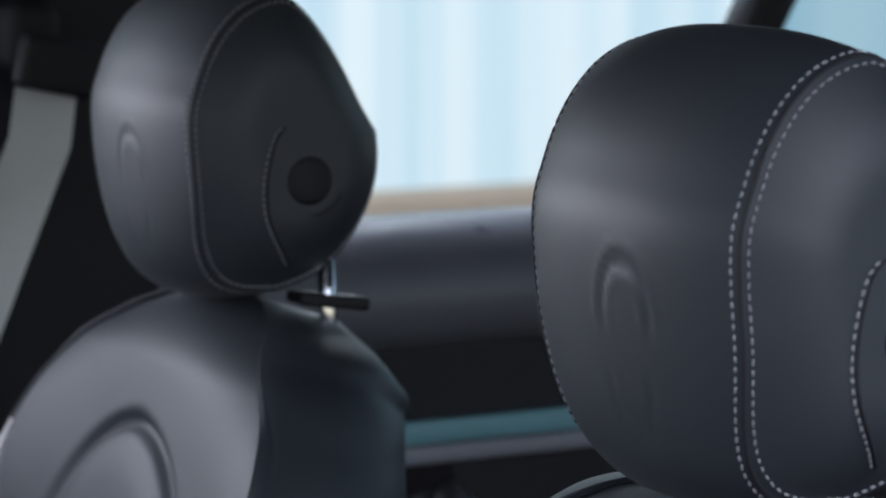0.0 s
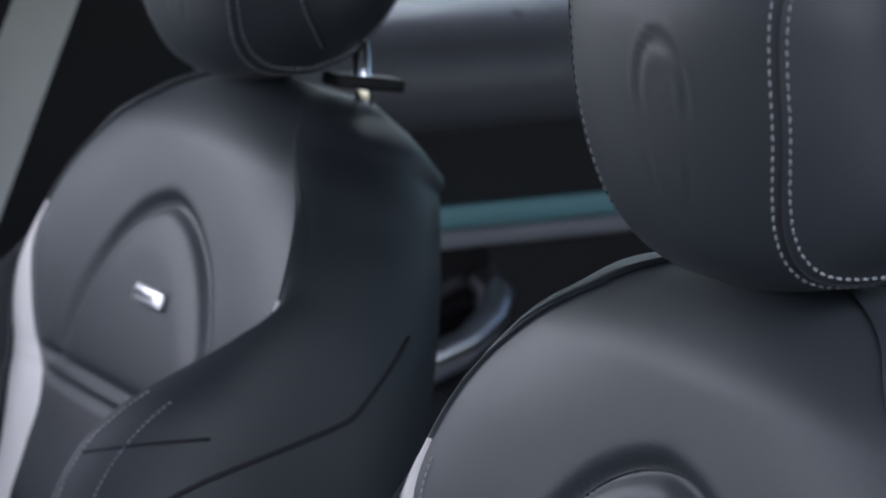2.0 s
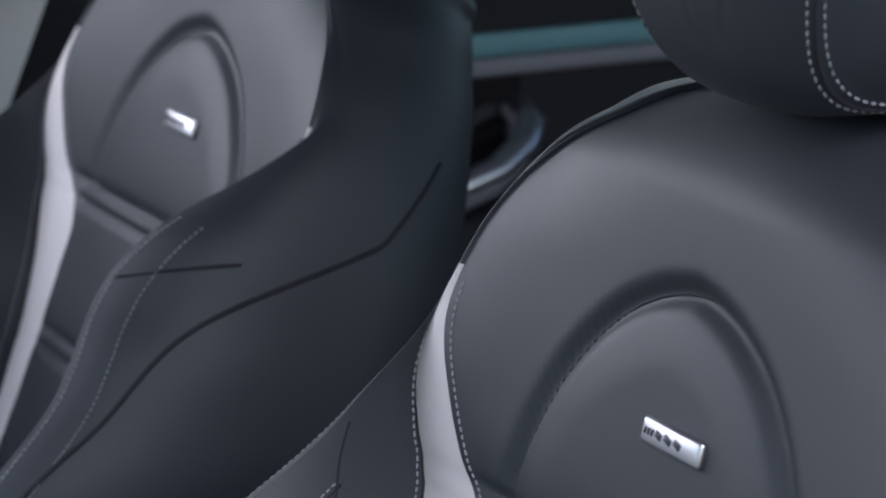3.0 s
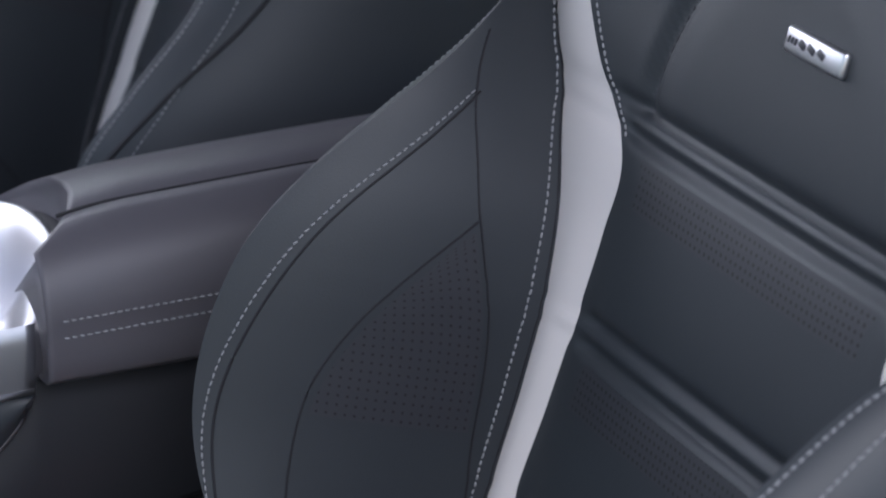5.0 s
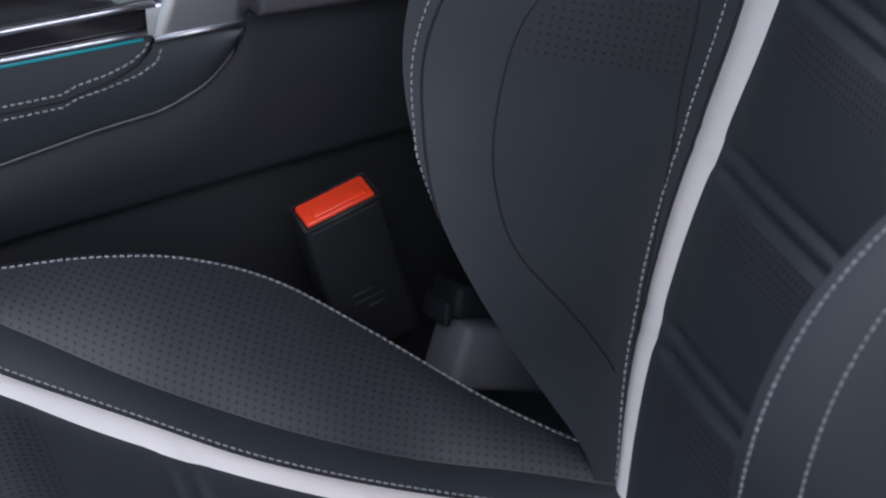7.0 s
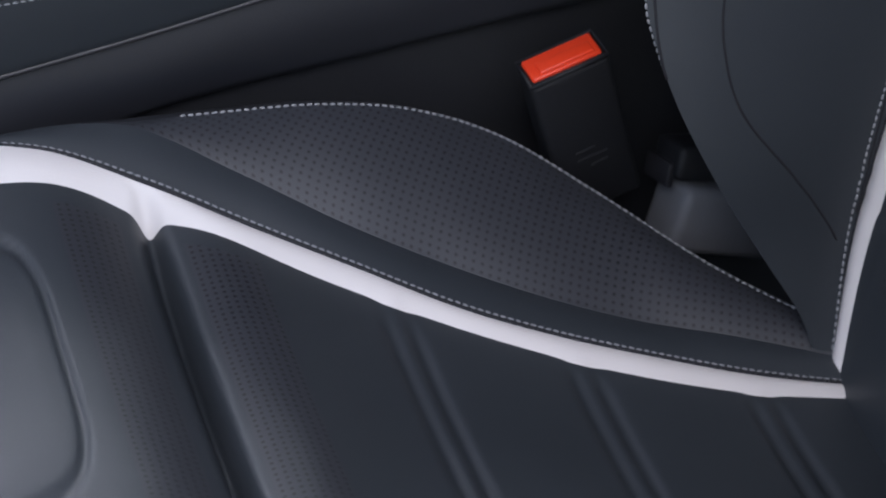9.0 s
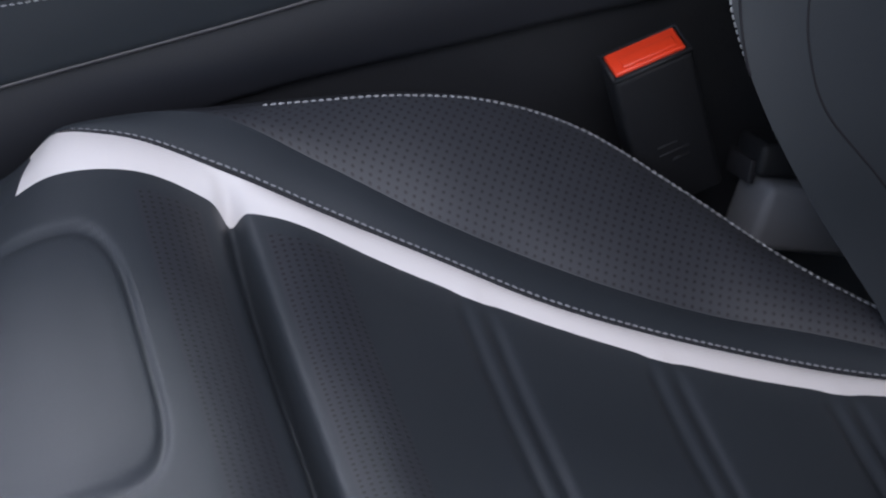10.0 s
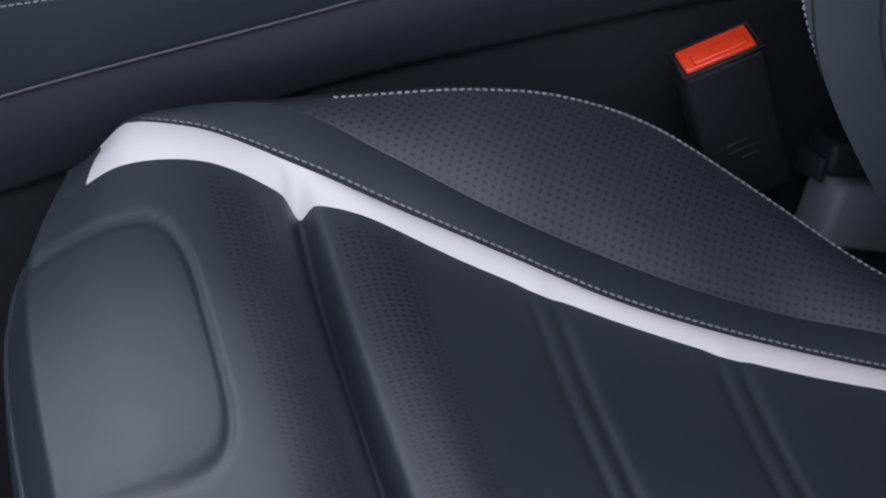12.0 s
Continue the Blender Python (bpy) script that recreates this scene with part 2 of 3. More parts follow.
def back_section(q, z, side):
    """Across (y) and forward (d) on one half of the backrest; q runs 0..1 panel, ..2 stripe, ..3 bolster, ..4 outer flank, ..5 back."""
    ridge_y, ridge_d = RIDGES[RIDGE_OF[side]]
    yi, yo, yr, dr, ye = YI(z), YO(z), ridge_y(z), ridge_d(z), YE(z)
    for g in GROOVES:
        yi = yi - .0015 * bell(z - g, .008)
    k = np.clip(dr / .16, 0, 1)
    pe = panel_relief(yi, z)
    if q <= 1:
        y = q * yi
        d = panel_relief(y, z) + 0.0 * k
    elif q <= 2:
        t = q - 1
        y = yi + (yo - yi) * t
        d = pe * (1 - t) + t * (.004 * k + pe * .9) + .0020 * np.sin(math.pi * t)
    elif q <= 3:
        t = q - 2
        d0 = .004 * k + pe * .9
        dr = np.maximum(dr, d0)
        y = bezier(yo, (yo + yr) / 2 - .014 * k, yr, t)
        fall = .008 * ramp((z - .82) / .11)
        d = bezier(d0, d0 + (dr - d0) * .62 + .012 * k - .3 * fall, dr - fall, t)
    elif q <= 4:
        t = q - 3
        dr = np.maximum(dr, .004 * k + pe * .9) - .008 * ramp((z - .82) / .11)
        y = bezier(yr, yr + (ye - yr) * .75, ye, t)
        d = bezier(dr, dr - .010 - .01 * k, -.045 + 0 * dr, t)
    else:
        t = q - 4
        y = bezier(ye, ye, ye - .03 * np.minimum(1, ye / .1), t)
        top = .03 * np.clip((z - .965) / .025, 0, 1) ** 2
        d = bezier(-.045 + 0 * dr, -.09 + .5 * top, -.115 + top, t)
    return y, d


def back_point(q, z, side):
    y, d = back_section(q, z, side)
    roll = .016 * ramp((q - 4.2) / .8) * ramp((z - .93) / .06)
    return np.array([back_plane(z) - d * .968, side * y, z + d * .25 - roll])


def back_normal(q, z, side):
    a = back_point(min(q + .02, 5), z, side) - back_point(max(q - .02, 0), z, side)
    b = back_point(q, z + .002, side) - back_point(q, z - .002, side)
    n = np.cross(a, b)
    n = n / (np.linalg.norm(n) + 1e-12)
    return -side * n


ROWQ = curve((.40, 3.10), (.50, 3.05), (.545, 2.98), (.58, 2.95), (.65, 2.85), (.70, 2.76), (.765, 2.52))
SEAMQ = curve((.44, 2.02), (.50, 2.03), (.58, 2.08), (.66, 2.15), (.70, 2.25), (.742, 2.42), (.775, 2.70), (.79, 2.85))
FLANKQ = curve((.56, 3.12), (.66, 3.28), (.75, 3.55), (.79, 3.80), (.83, 4.10), (.87, 4.42))
INSQ = curve((0, 2.25), (.12, 2.38), (.25, 2.50), (.37, 2.58), (.48, 2.61), (.64, 2.65), (.74, 2.62), (.87, 2.42), (1, 2.12))
INSZ = curve((0, .698), (.12, .670), (.25, .638), (.37, .605), (.48, .572), (.64, .520), (.74, .492), (.87, .462), (1, .425))
ZS = np.unique(np.round(np.r_[np.linspace(.33, .94, 230), np.linspace(.94, .992, 40)], 5))


def back_grid(q0, q1, steps, side, zs=ZS):
    return np.array([[back_point(q, z, side) for q in np.linspace(q0, q1, steps)] for z in zs])


def back_uv(P):
    """Lengths along and across a patch, for punched holes."""
    across = np.r_["1", np.zeros((P.shape[0], 1)), np.cumsum(np.linalg.norm(np.diff(P, axis=1), axis=2), axis=1)]
    along = np.r_["0", np.zeros((1, P.shape[1])), np.cumsum(np.linalg.norm(np.diff(P, axis=0), axis=2), axis=0)]
    return np.stack([across, along], -1)


def backrest(seat):
    # cushioned middle, both halves in one piece
    P = np.concatenate([back_grid(0, 1, 44, -1)[:, :0:-1], back_grid(0, 1, 44, 1)], 1)
    uv = np.stack([P[..., 1], P[..., 2]], -1)
    back = grid("backrest", P, LEATHER, seat, "black leather backrest with horizontal pleats", uvs=uv)
    for side in (1, -1):
        rows = ZS[(ZS > .345) & (ZS < .872)]
        grid("white_stripe", back_grid(1, 2, 8, side, rows), WHITE, back, "white leather accent stripe", flip=side < 0)
        low, high = ZS[ZS <= rows[0]], ZS[ZS >= rows[-1]]
        grid("shoulder_edge", back_grid(1, 2, 6, side, high), LEATHER, back, flip=side < 0)
        grid("lower_edge", back_grid(1, 2, 6, side, low), LEATHER, back, flip=side < 0)
        grid("side_bolster", back_grid(2, 3, 26, side), LEATHER, back, "firm black leather side bolster", flip=side < 0)
        grid("outer_flank", np.concatenate([back_grid(3, 4, 16, side), back_grid(4, 5, 8, side)[:, 1:]], 1), LEATHER, back, flip=side < 0)
        zs = np.linspace(.50 if side > 0 else .42, .757, 150)
        stitches("stitching", np.array([back_point(ROWQ(z), z, side) for z in zs]), np.array([back_normal(ROWQ(z), z, side) for z in zs]), back, lift=.0006)
        tube("seam", [back_point(ROWQ(z) - .045, z, side) for z in zs], .0008, SEAM_SHADOW, back, sides=5)
        for q, z0, z1, lift in ((2.045, .36, .86, .0003), (3.24, .40, .80, .0004)) + (((3.05, .42, .80, .0004),) if side < 0 else ()):
            zs = np.linspace(z0, z1, 160)
            line = np.array([back_point(q, z, side) for z in zs])
            nor = np.array([back_normal(q, z, side) for z in zs])
            stitches("stitching", line, nor, back, lift=lift)
        zs = np.linspace(.757, .865, 60)
        stitches("stitching", np.array([back_point(.965, z, side) for z in zs]), np.array([back_normal(.965, z, side) for z in zs]), back)
        zs = np.linspace(.35, .868, 120)
        tube("seam", [back_point(2.008, z, side) for z in zs], .0006, SEAM_SHADOW, back, sides=5)
        # dividing seam and curved insert on the bolster
        zs = np.linspace(.44, .785, 90)
        tube("seam", [back_point(SEAMQ(z), z, side) for z in zs], .0007, SEAM_SHADOW, back, sides=5)
        tt = np.linspace(0, 1, 110)
        ins = np.array([back_point(INSQ(t), INSZ(t), side) for t in tt])
        tube("seam", ins, .0007, SEAM_SHADOW, back, sides=5)
        rows, cols = np.linspace(.590, .692, 40), np.linspace(0, 1, 18)
        edge = curve(*[(z_, q_) for q_, z_ in ((2.25, .700), (2.38, .670), (2.5, .638), (2.58, .605), (2.61, .55))])
        patch = []
        for z in rows:
            q0, q1 = SEAMQ(z) + .015, max(SEAMQ(z) + .02, edge(z) - .03)
            patch.append([back_point(q0 + (q1 - q0) * c, z, side) + back_normal(q0 + (q1 - q0) * c, z, side) * .0004 for c in cols])
        patch = np.array(patch)
        grid("perforated_insert", patch, PERF_SIDE, back, "perforated black leather insert", uvs=back_uv(patch), flip=side < 0)
        # seams on the outer flank
        if RIDGE_OF[side] == "passenger":
            tube("seam", [back_point(FLANKQ(z), z, side) for z in np.linspace(.56, .87, 70)], .0017, SEAM_SHADOW, back, sides=5)
        for g in GROOVES:
            S = np.array([[back_point(q, z, side) + (-.00012, 0, 0) for q in np.linspace(0, .84, 36)] for z in np.linspace(g - .038, g - .014, 12)])
            grid("perforated_strip", S, PERF_FINE, back, "finely perforated leather strip", uvs=S[..., 1:], flip=side < 0)
    # stitched rim of the arched upper insert
    arch = []
    for w in np.linspace(-1.35, 1.35, 140):
        y, z = .130 * math.sin(w) - .010, .757 + .145 * math.cos(w)
        arch.append((back_plane(z) - panel_relief(np.array(y), np.array(z)) * .968 - .0003, y, z + float(panel_relief(np.array(y), np.array(z))) * .25))
    tube("seam", arch, .0009, SEAM_SHADOW, back, sides=5)
    badge = box("badge", (.0045, .048, .0125), SATIN, back, at=(back_plane(.840) - .0045, -.0165, .8405), bevel=.0020, turn=(0, 14.5, 0), label="brushed metal badge plate")
    for y, w in ((.007, .0016), (.0042, .0016), (.0014, .0016), (-.004, .0052), (-.0115, .0060), (-.0195, .0055)):
        box("badge_mark", (.0008, w, .0032), BADGE_MARK, badge, at=(back_plane(.841) - .0070, y - .0035, .8413), bevel=.0002, segments=1, turn=(18, 14.5, 0))
    rear = [[back_point(5, z, s) for s in (-1, 1)] for z in ZS]
    grid("back_panel", rear, PLASTIC, back, "black back panel", flip=True)
    return back


# ---- seat: cushion surface ----
CX = (.12, .05, 0, -.05, -.10, -.15, -.20, -.25, -.30, -.35, -.40)


def along(*values):
    return curve(*[(x, v) for x, v in zip(CX, values)])


CI = along(.116, .120, .127, .138, .151, .167, .186, .210, .228, .240, .246)
CO = along(.125, .134, .143, .152, .163, .181, .201, .223, .252, .272, .280)
CC = along(.138, .160, .172, .181, .194, .207, .228, .254, .268, .280, .286)
CR = along(.152, .202, .243, .262, .262, .259, .259, .262, .275, .286, .291)
CE = along(.19, .240, .276, .290, .290, .290, .290, .292, .300, .306, .308)
ZP = along(.350, .363, .374, .388, .405, .424, .443, .460, .473, .476, .462)
ZO = along(.355, .370, .384, .400, .419, .441, .462, .483, .496, .490, .462)
ZC = along(.362, .378, .389, .407, .428, .453, .479, .500, .499, .484, .448)
ZR = along(.368, .398, .427, .460, .484, .496, .499, .499, .493, .472, .434)


def cushion_relief(x, y):
    d = -.020 * bell(x + .252, .005) - .008 * bell(x + .252, .020) + .006 * bell(x + .215, .03) + .006 * bell(x + .30, .03)
    fade = 1 - .8 * ramp((np.abs(y) / CI(x) - .86) / .14)
    for g in (-.137, -.044, .050):
        d = d - fade * (.0032 * bell(x - g - .0065, .0036) + .0032 * bell(x - g + .0065, .0036) + .002 * bell(x - g, .02))
    # thigh pad with rounded corners
    a, b = (x + .367) / .051, (y - .083) / .110
    e = ((np.abs(a) ** 4 + np.abs(b) ** 4) ** .25 - 1) * .05
    return d + .0012 * ramp(-e / .014) - .0030 * bell(e, .0017)


def cushion_point(q, x, side, drop=0.0):
    """q runs 0..1 panel, ..2 stripe, ..3 band, ..4 insert, ..5 flank, ..6 skirt."""
    yi, yo, yc, yr, ye = CI(x), CO(x), CC(x), CR(x), CE(x)
    for g in (-.137, -.044, .050):
        yi = yi - .002 * bell(x - g, .009)
    zp, zo, zc, zr = ZP(x), ZO(x), ZC(x), ZR(x)
    zi = zp + (zo - zp) * .55
    if q <= 1:
        y = q * yi
        z = zp + (zi - zp) * q**3 + cushion_relief(x, side * y) * (1 - .4 * q**6)
    elif q <= 2:
        t = q - 1
        y = yi + (yo - yi) * t
        z = zi + (zo - zi) * t + cushion_relief(x, side * yi) * .6 * (1 - t) + .002 * math.sin(math.pi * t)
    elif q <= 3:
        t = q - 2
        y, z = yo + (yc - yo) * t, zo + (zc - zo) * t + .002 * math.sin(math.pi * t)
    elif q <= 4:
        t = q - 3
        y, z = yc + (yr - yc) * t, bezier(zc, (zc + zr) / 2 + .014 * min(1, (yr - yc) / .06), zr, t)
    elif q <= 5:
        t = q - 4
        y, z = bezier(yr, yr + (ye - yr) * .8, ye, t), bezier(zr, zr - .003, zr - .045, t)
    else:
        t = q - 5
        y, z = ye - .015 * t, (zr - .045) * (1 - t) + .16 * t
    corner = .036 * (min(abs(y), .272) / .268) ** 4 * ramp((-.305 - x) / .095)
    f = min(1.0, drop / .05)
    return np.array([x + corner - .014 * math.sin(f * math.pi / 2), side * y, z - drop * (1 if z > .2 else 0)])


def cushion_normal(q, x, side):
    a = cushion_point(q + .02, x, side) - cushion_point(q - .02, x, side)
    b = cushion_point(q, x + .002, side) - cushion_point(q, x - .002, side)
    n = np.cross(a, b)
    n = n / (np.linalg.norm(n) + 1e-12)
    return n if n[2] > 0 else -n


CROWS = [(x, 0.0) for x in np.linspace(.12, -.40, 300)] + [(-.40, d) for d in (.003, .007, .012, .018, .026, .036, .05, .08, .13, .2)]


def cushion_grid(q0, q1, steps, side, rows=CROWS):
    return np.array([[cushion_point(q, x, side, d) for q in np.linspace(q0, q1, steps)] for x, d in rows])


def cushion(seat):
    P = np.concatenate([cushion_grid(0, 1, 46, -1)[:, :0:-1], cushion_grid(0, 1, 46, 1)], 1)
    base = grid("cushion", P, LEATHER, seat, "black leather seat cushion with cross pleats", uvs=P[..., :2], flip=True)
    for side in (1, -1):
        cut = next(k for k, r in enumerate(CROWS) if r[0] < -.377)
        grid("white_stripe", cushion_grid(1, 2, 8, side, CROWS[:cut + 1]), WHITE, base, "white leather accent stripe", flip=side > 0)
        grid("front_edge", cushion_grid(1, 2, 8, side, CROWS[cut:]), LEATHER, base, flip=side > 0)
        grid("inner_band", cushion_grid(2, 3, 8, side), LEATHER, base, flip=side > 0)
        I = cushion_grid(3, 4, 20, side)
        grid("perforated_insert", I, PERF, base, "perforated black leather insert", uvs=back_uv(I), flip=side > 0)
        grid("flank", np.concatenate([cushion_grid(4, 5, 10, side), cushion_grid(5, 6, 4, side)[:, 1:]], 1), LEATHER_DARK, base, flip=side > 0)
        for q, x0, x1 in ((4.0, -.225, .09), (2.10, -.33, .11)):
            xs = np.linspace(x0, x1, 150)
            stitches("stitching", np.array([cushion_point(q, x, side) for x in xs]), np.array([cushion_normal(q, x, side) for x in xs]), base, width=.0004)
        tube("seam", [cushion_point(2.03, x, side) for x in np.linspace(-.34, .11, 120)], .0011, SEAM_SHADOW, base, sides=5)
        for x0, x1 in ((-.300, -.268), (-.238, -.203)):
            rows = np.linspace(x0, x1, 16)
            S = np.array([[cushion_point(q, x, side) + (0, 0, .00015) for q in np.linspace(0, .93, 40)] for x in rows])
            grid("perforated_strip", S, PERF_FINE, base, "finely perforated leather strip", uvs=S[..., :2], flip=side > 0)
    tube("piping_or_highlight", [cushion_point(q, -.40, side, .030) for side, qs in ((-1, np.linspace(1, 0, 30)), (1, np.linspace(0, 1, 30))) for q in qs], .0022, LEATHER, base, sides=7)
    box("seat_base", (.46, .46, .12), PLASTIC, base, at=(-.14, 0, .19), bevel=.01)
    return base


# ---- headrest: a rounded side profile carried across the seat ----
def head_scale(y):
    """How far the profile shrinks, and how far it moves back, towards the sides."""
    u = abs(y) / .100
    return 1 - .15 * u**2.6


HEAD_C = (.294, 1.094)


def head_point(w, y):
    """w: angle round the profile, 0 at the front, a quarter turn at the top."""
    c, s_ = math.cos(w), math.sin(w)
    up = ramp((s_ + .45) / .9)
    ahead = ramp((c + .45) / .9)
    n = 1.95 * up + (1 - up) * (2.4 + 1.9 * ahead)
    r = (abs(c) ** n + abs(s_) ** n) ** (-1 / n)
    k = head_scale(y)
    x, z = -c * r * (.074 - .003 * ahead), s_ * r * (.109 - .006 * up)
    x *= 1 - .32 * max(0, z) / .1 * (1 - ahead)
    x -= .10 * z * (1 - .75 * up)
    z += .020 * max(0, x / .07) * (1 - 1.6 * up)
    narrow = 1 - .17 * ramp((-z - .02) / .09)
    return np.array([HEAD_C[0] + x * k + .010 * (abs(y) / .100) ** 2, y * narrow, HEAD_C[1] + z * k])


def head_cap(w, e, side):
    """The dome of a side panel: e from 0 at its seam to 1 in the middle."""
    rim = head_point(w, side * .083)
    mid = np.array([HEAD_C[0] + .012, side * .105, HEAD_C[1]])
    p = rim + (mid - rim) * e
    p[1] = rim[1] + side * ((.105 - abs(rim[1])) * math.sin(min(1, e * 1.9) * math.pi / 2) + .001 * e)
    return p


def head_normal(w, y):
    n = np.cross(head_point(w + .01, y) - head_point(w - .01, y), head_point(w, y + .001) - head_point(w, y - .001))
    n = n / (np.linalg.norm(n) + 1e-12)
    out = head_point(w, y) - np.array([HEAD_C[0], y, HEAD_C[1]])
    return n if n @ out > 0 else -n


def emblem_relief(y, z):
    """A faint pressed crest: an arch over a shield, and a foot below it."""
    y = y + .012
    a = np.sqrt((y / .018) ** 2 + ((z - 1.075) / .024) ** 2) - 1
    up = ramp((z - 1.066) / .006)
    d = -.0005 * up * (bell(a, .09) - .8 * bell(a - .22, .07)) + .0003 * up * bell(a + .30, .08)
    b = np.sqrt((y / .015) ** 2 + ((z - 1.042) / .018) ** 2) - 1
    dn = ramp((1.050 - z) / .006)
    d = d - .0004 * dn * (bell(b, .10) - .6 * bell(b + .3, .1))
    for k in range(4):
        d = d - .0004 * bell(z - 1.079 + .0045 * k, .0011) * bell(y + .008, .0045)
    return d


def headrest(seat):
    ws = np.linspace(0, 2 * math.pi, 160, endpoint=False)
    ys = .083 * np.sin(np.linspace(-math.pi / 2, math.pi / 2, 90))
    P = np.array([[head_point(w, y) for w in ws] for y in ys])
    front = (np.cos(ws) > .3)[None, :] * np.ones((len(ys), 1))
    P[..., 0] -= 1.9 * emblem_relief(P[..., 1], P[..., 2]) * front
    head = grid("headrest", P, LEATHER, seat, "black leather headrest with a round side button", wrap=True)
    for side in (-1, 1):
        C = np.array([[head_cap(w, e, side) for w in ws] for e in np.linspace(0, 1, 26)])
        grid("side_panel", C, LEATHER, head, wrap=True, flip=side > 0)
        ring = np.linspace(-1.9, 4.3, 240)
        for y in (.088,):
            tube("seam", [head_point(w, side * .0825) for w in ring], .0010, SEAM_SHADOW, head, sides=5)
        line = np.array([head_point(w, side * .0785) for w in ring])
        stitches("stitching", line, np.array([head_normal(w, side * .0785) for w in ring]), head, pitch=.0046, length=.0029)
        line = np.array([head_cap(w, .035, side) for w in ring])
        nor = np.array([head_normal(w, side * .0785) + np.array([0, side * .9, 0]) for w in ring])
        stitches("stitching", line, nor, head, pitch=.0046, length=.0029, lift=.0006)
    # round release button in its pressed ring on the side
    ang = np.linspace(0, 2 * math.pi, 48, endpoint=False)
    bx, bz = .309, 1.070
    prof = ((.0, .0065), (.010, .0064), (.0150, .0052), (.0168, .0025), (.0174, -.004))
    B = np.array([[(bx + r * math.cos(t), -.1060 - h + .004, bz + r * math.sin(t)) for t in ang] for r, h in prof])
    button = grid("release_button", B, PLASTIC, head, "round black release button", wrap=True)
    prof = ((.0180, -.006), (.0184, .0012), (.0215, .0026), (.0255, .0020), (.0285, -.004))
    B = np.array([[(bx + r * math.cos(t), -.1060 - h + .003, bz + r * math.sin(t)) for t in ang] for r, h in prof])
    grid("button_ring", B, LEATHER_DARK, head, wrap=True)
    arc = []
    for t in np.linspace(0, 1, 60):
        p = head_cap(.55 - 2.0 * t, .78 - .30 * t - .30 * t**3, -1)
        arc.append((p[0], p[1] - .0004, p[2]))
    tube("seam", arc, .0009, SEAM_SHADOW, head, sides=5)
    stitches("stitching", np.array(arc) + np.array([-.003, -.0004, 0]), np.array([[0, -1, 0]] * 60), head, pitch=.0046, length=.0029)
    for y in (-.062, .062):
        tube("post", [(.348, y, .90), (.340, y, 1.04)], .0058, STEEL, head, "polished steel post", sides=14)
        guide = box("guide", (.052, .026, .009), PLASTIC, head, at=(.344, y, .985), bevel=.003, turn=(0, 8, 0), label="black plastic post guide")
    head.location.y = -.006
    return head


def seat_thing(name, label):
    seat = new(name)
    tagged(seat, label, "car seat", "front seats")
    backrest(seat)
    cushion(seat)
    headrest(seat)
    return seat


driver = seat_thing("car_seat", "black leather sports car seat with white accent stripes")
driver.location = (0, -.015, 0)
RIDGE_OF.update({1: "door", -1: "passenger"})
passenger = seat_thing("car_seat", "black leather passenger seat with white stripes, leaning back")
passenger.location = (.078, .710, 0)
far_back = next(o for o in passenger.children if o.name.startswith("backrest"))
far_back.matrix_local = pose(.245, 0, .93, 0, 4, 0) @ pose(-.25, 0, -.93)  # leans further back
tube("seam", [back_point(3.04 + .50 * t, .755 + .030 * t, -1) for t in np.linspace(0, 1, 40)], .0012, SEAM_SHADOW, far_back, sides=5)

# ---- cabin ----
floor = box("floor", (3.4, 2.2, .04), CARPET, at=(.3, .36, .02), bevel=0)
tagged(floor, "black carpeted car floor", "floor", kind="structure")
roof = box("ceiling", (2.52, 1.7, .04), HEADLINER, at=(.64, .37, 1.46), bevel=.01)
tagged(roof, "grey cloth headliner under the car roof", "ceiling", kind="structure")


def slab(name, x0, x1, y0, y1, z0, z1, mat, label, cat, bevel=.004):
    ob = box(name, (x1 - x0, y1 - y0, z1 - z0), mat, at=((x0 + x1) / 2, (y0 + y1) / 2, (z0 + z1) / 2), bevel=bevel)
    return tagged(ob, label, cat, kind="structure")


slab("wall_rear_door", .45, 1.9, 1.20, 1.28, .04, .94, PLASTIC, "black rear door panel", "door panel")
slab("wall_front_door", -1.4, .30, 1.20, 1.28, .04, .95, PLASTIC, "black front passenger door panel", "door panel")
slab("pillar_b", .27, .54, 1.17, 1.28, .04, 1.45, PLASTIC, "black plastic centre pillar", "pillar", bevel=.02)
slab("wall_rear", 1.9, 1.95, -.5, 1.28, .04, 1.0, PLASTIC, "dark rear of the cabin", "wall")
slab("ground", -40, 40, -40, 40, -.45, -.40, material("grey_paving", (.22, .22, .22), .8, grain=.3, grain_scale=40), "grey paved ground", "ground", bevel=0)


def sweep(name, section, x0, x1, mat, parent=None, label="", steps=2, shift=None):
    """A section of (y, z) points carried along x."""
    rows = []
    for x in np.linspace(x0, x1, steps):
        dy, dz = shift(x) if shift else (0, 0)
        rows.append([(x, y + dy, z + dz) for y, z in section])
    ob = grid(name, rows, mat, parent, label)
    return ob


# rear door: rounded window sill, dark recess, teal and grey strips, pull handle, pocket edge
sill = sweep("trim_window_sill", [(1.205, .846), (1.178, .858), (1.166, .876), (1.166, .901), (1.174, .929), (1.190, .950), (1.215, .962), (1.25, .964), (1.26, .946)], .5, 1.9, SILL)
tagged(sill, "soft grey padded window sill", "window sill", kind="structure")
strip = box("door_strip", (1.3, .012, .021), TEAL, at=(1.2, 1.194, .772), bevel=.003)
tagged(strip, "teal glowing strip along the dark door", "trim strip", kind="structure")
strip = box("door_trim", (1.3, .016, .017), TRIM_GREY, at=(1.2, 1.193, .752), bevel=.004)
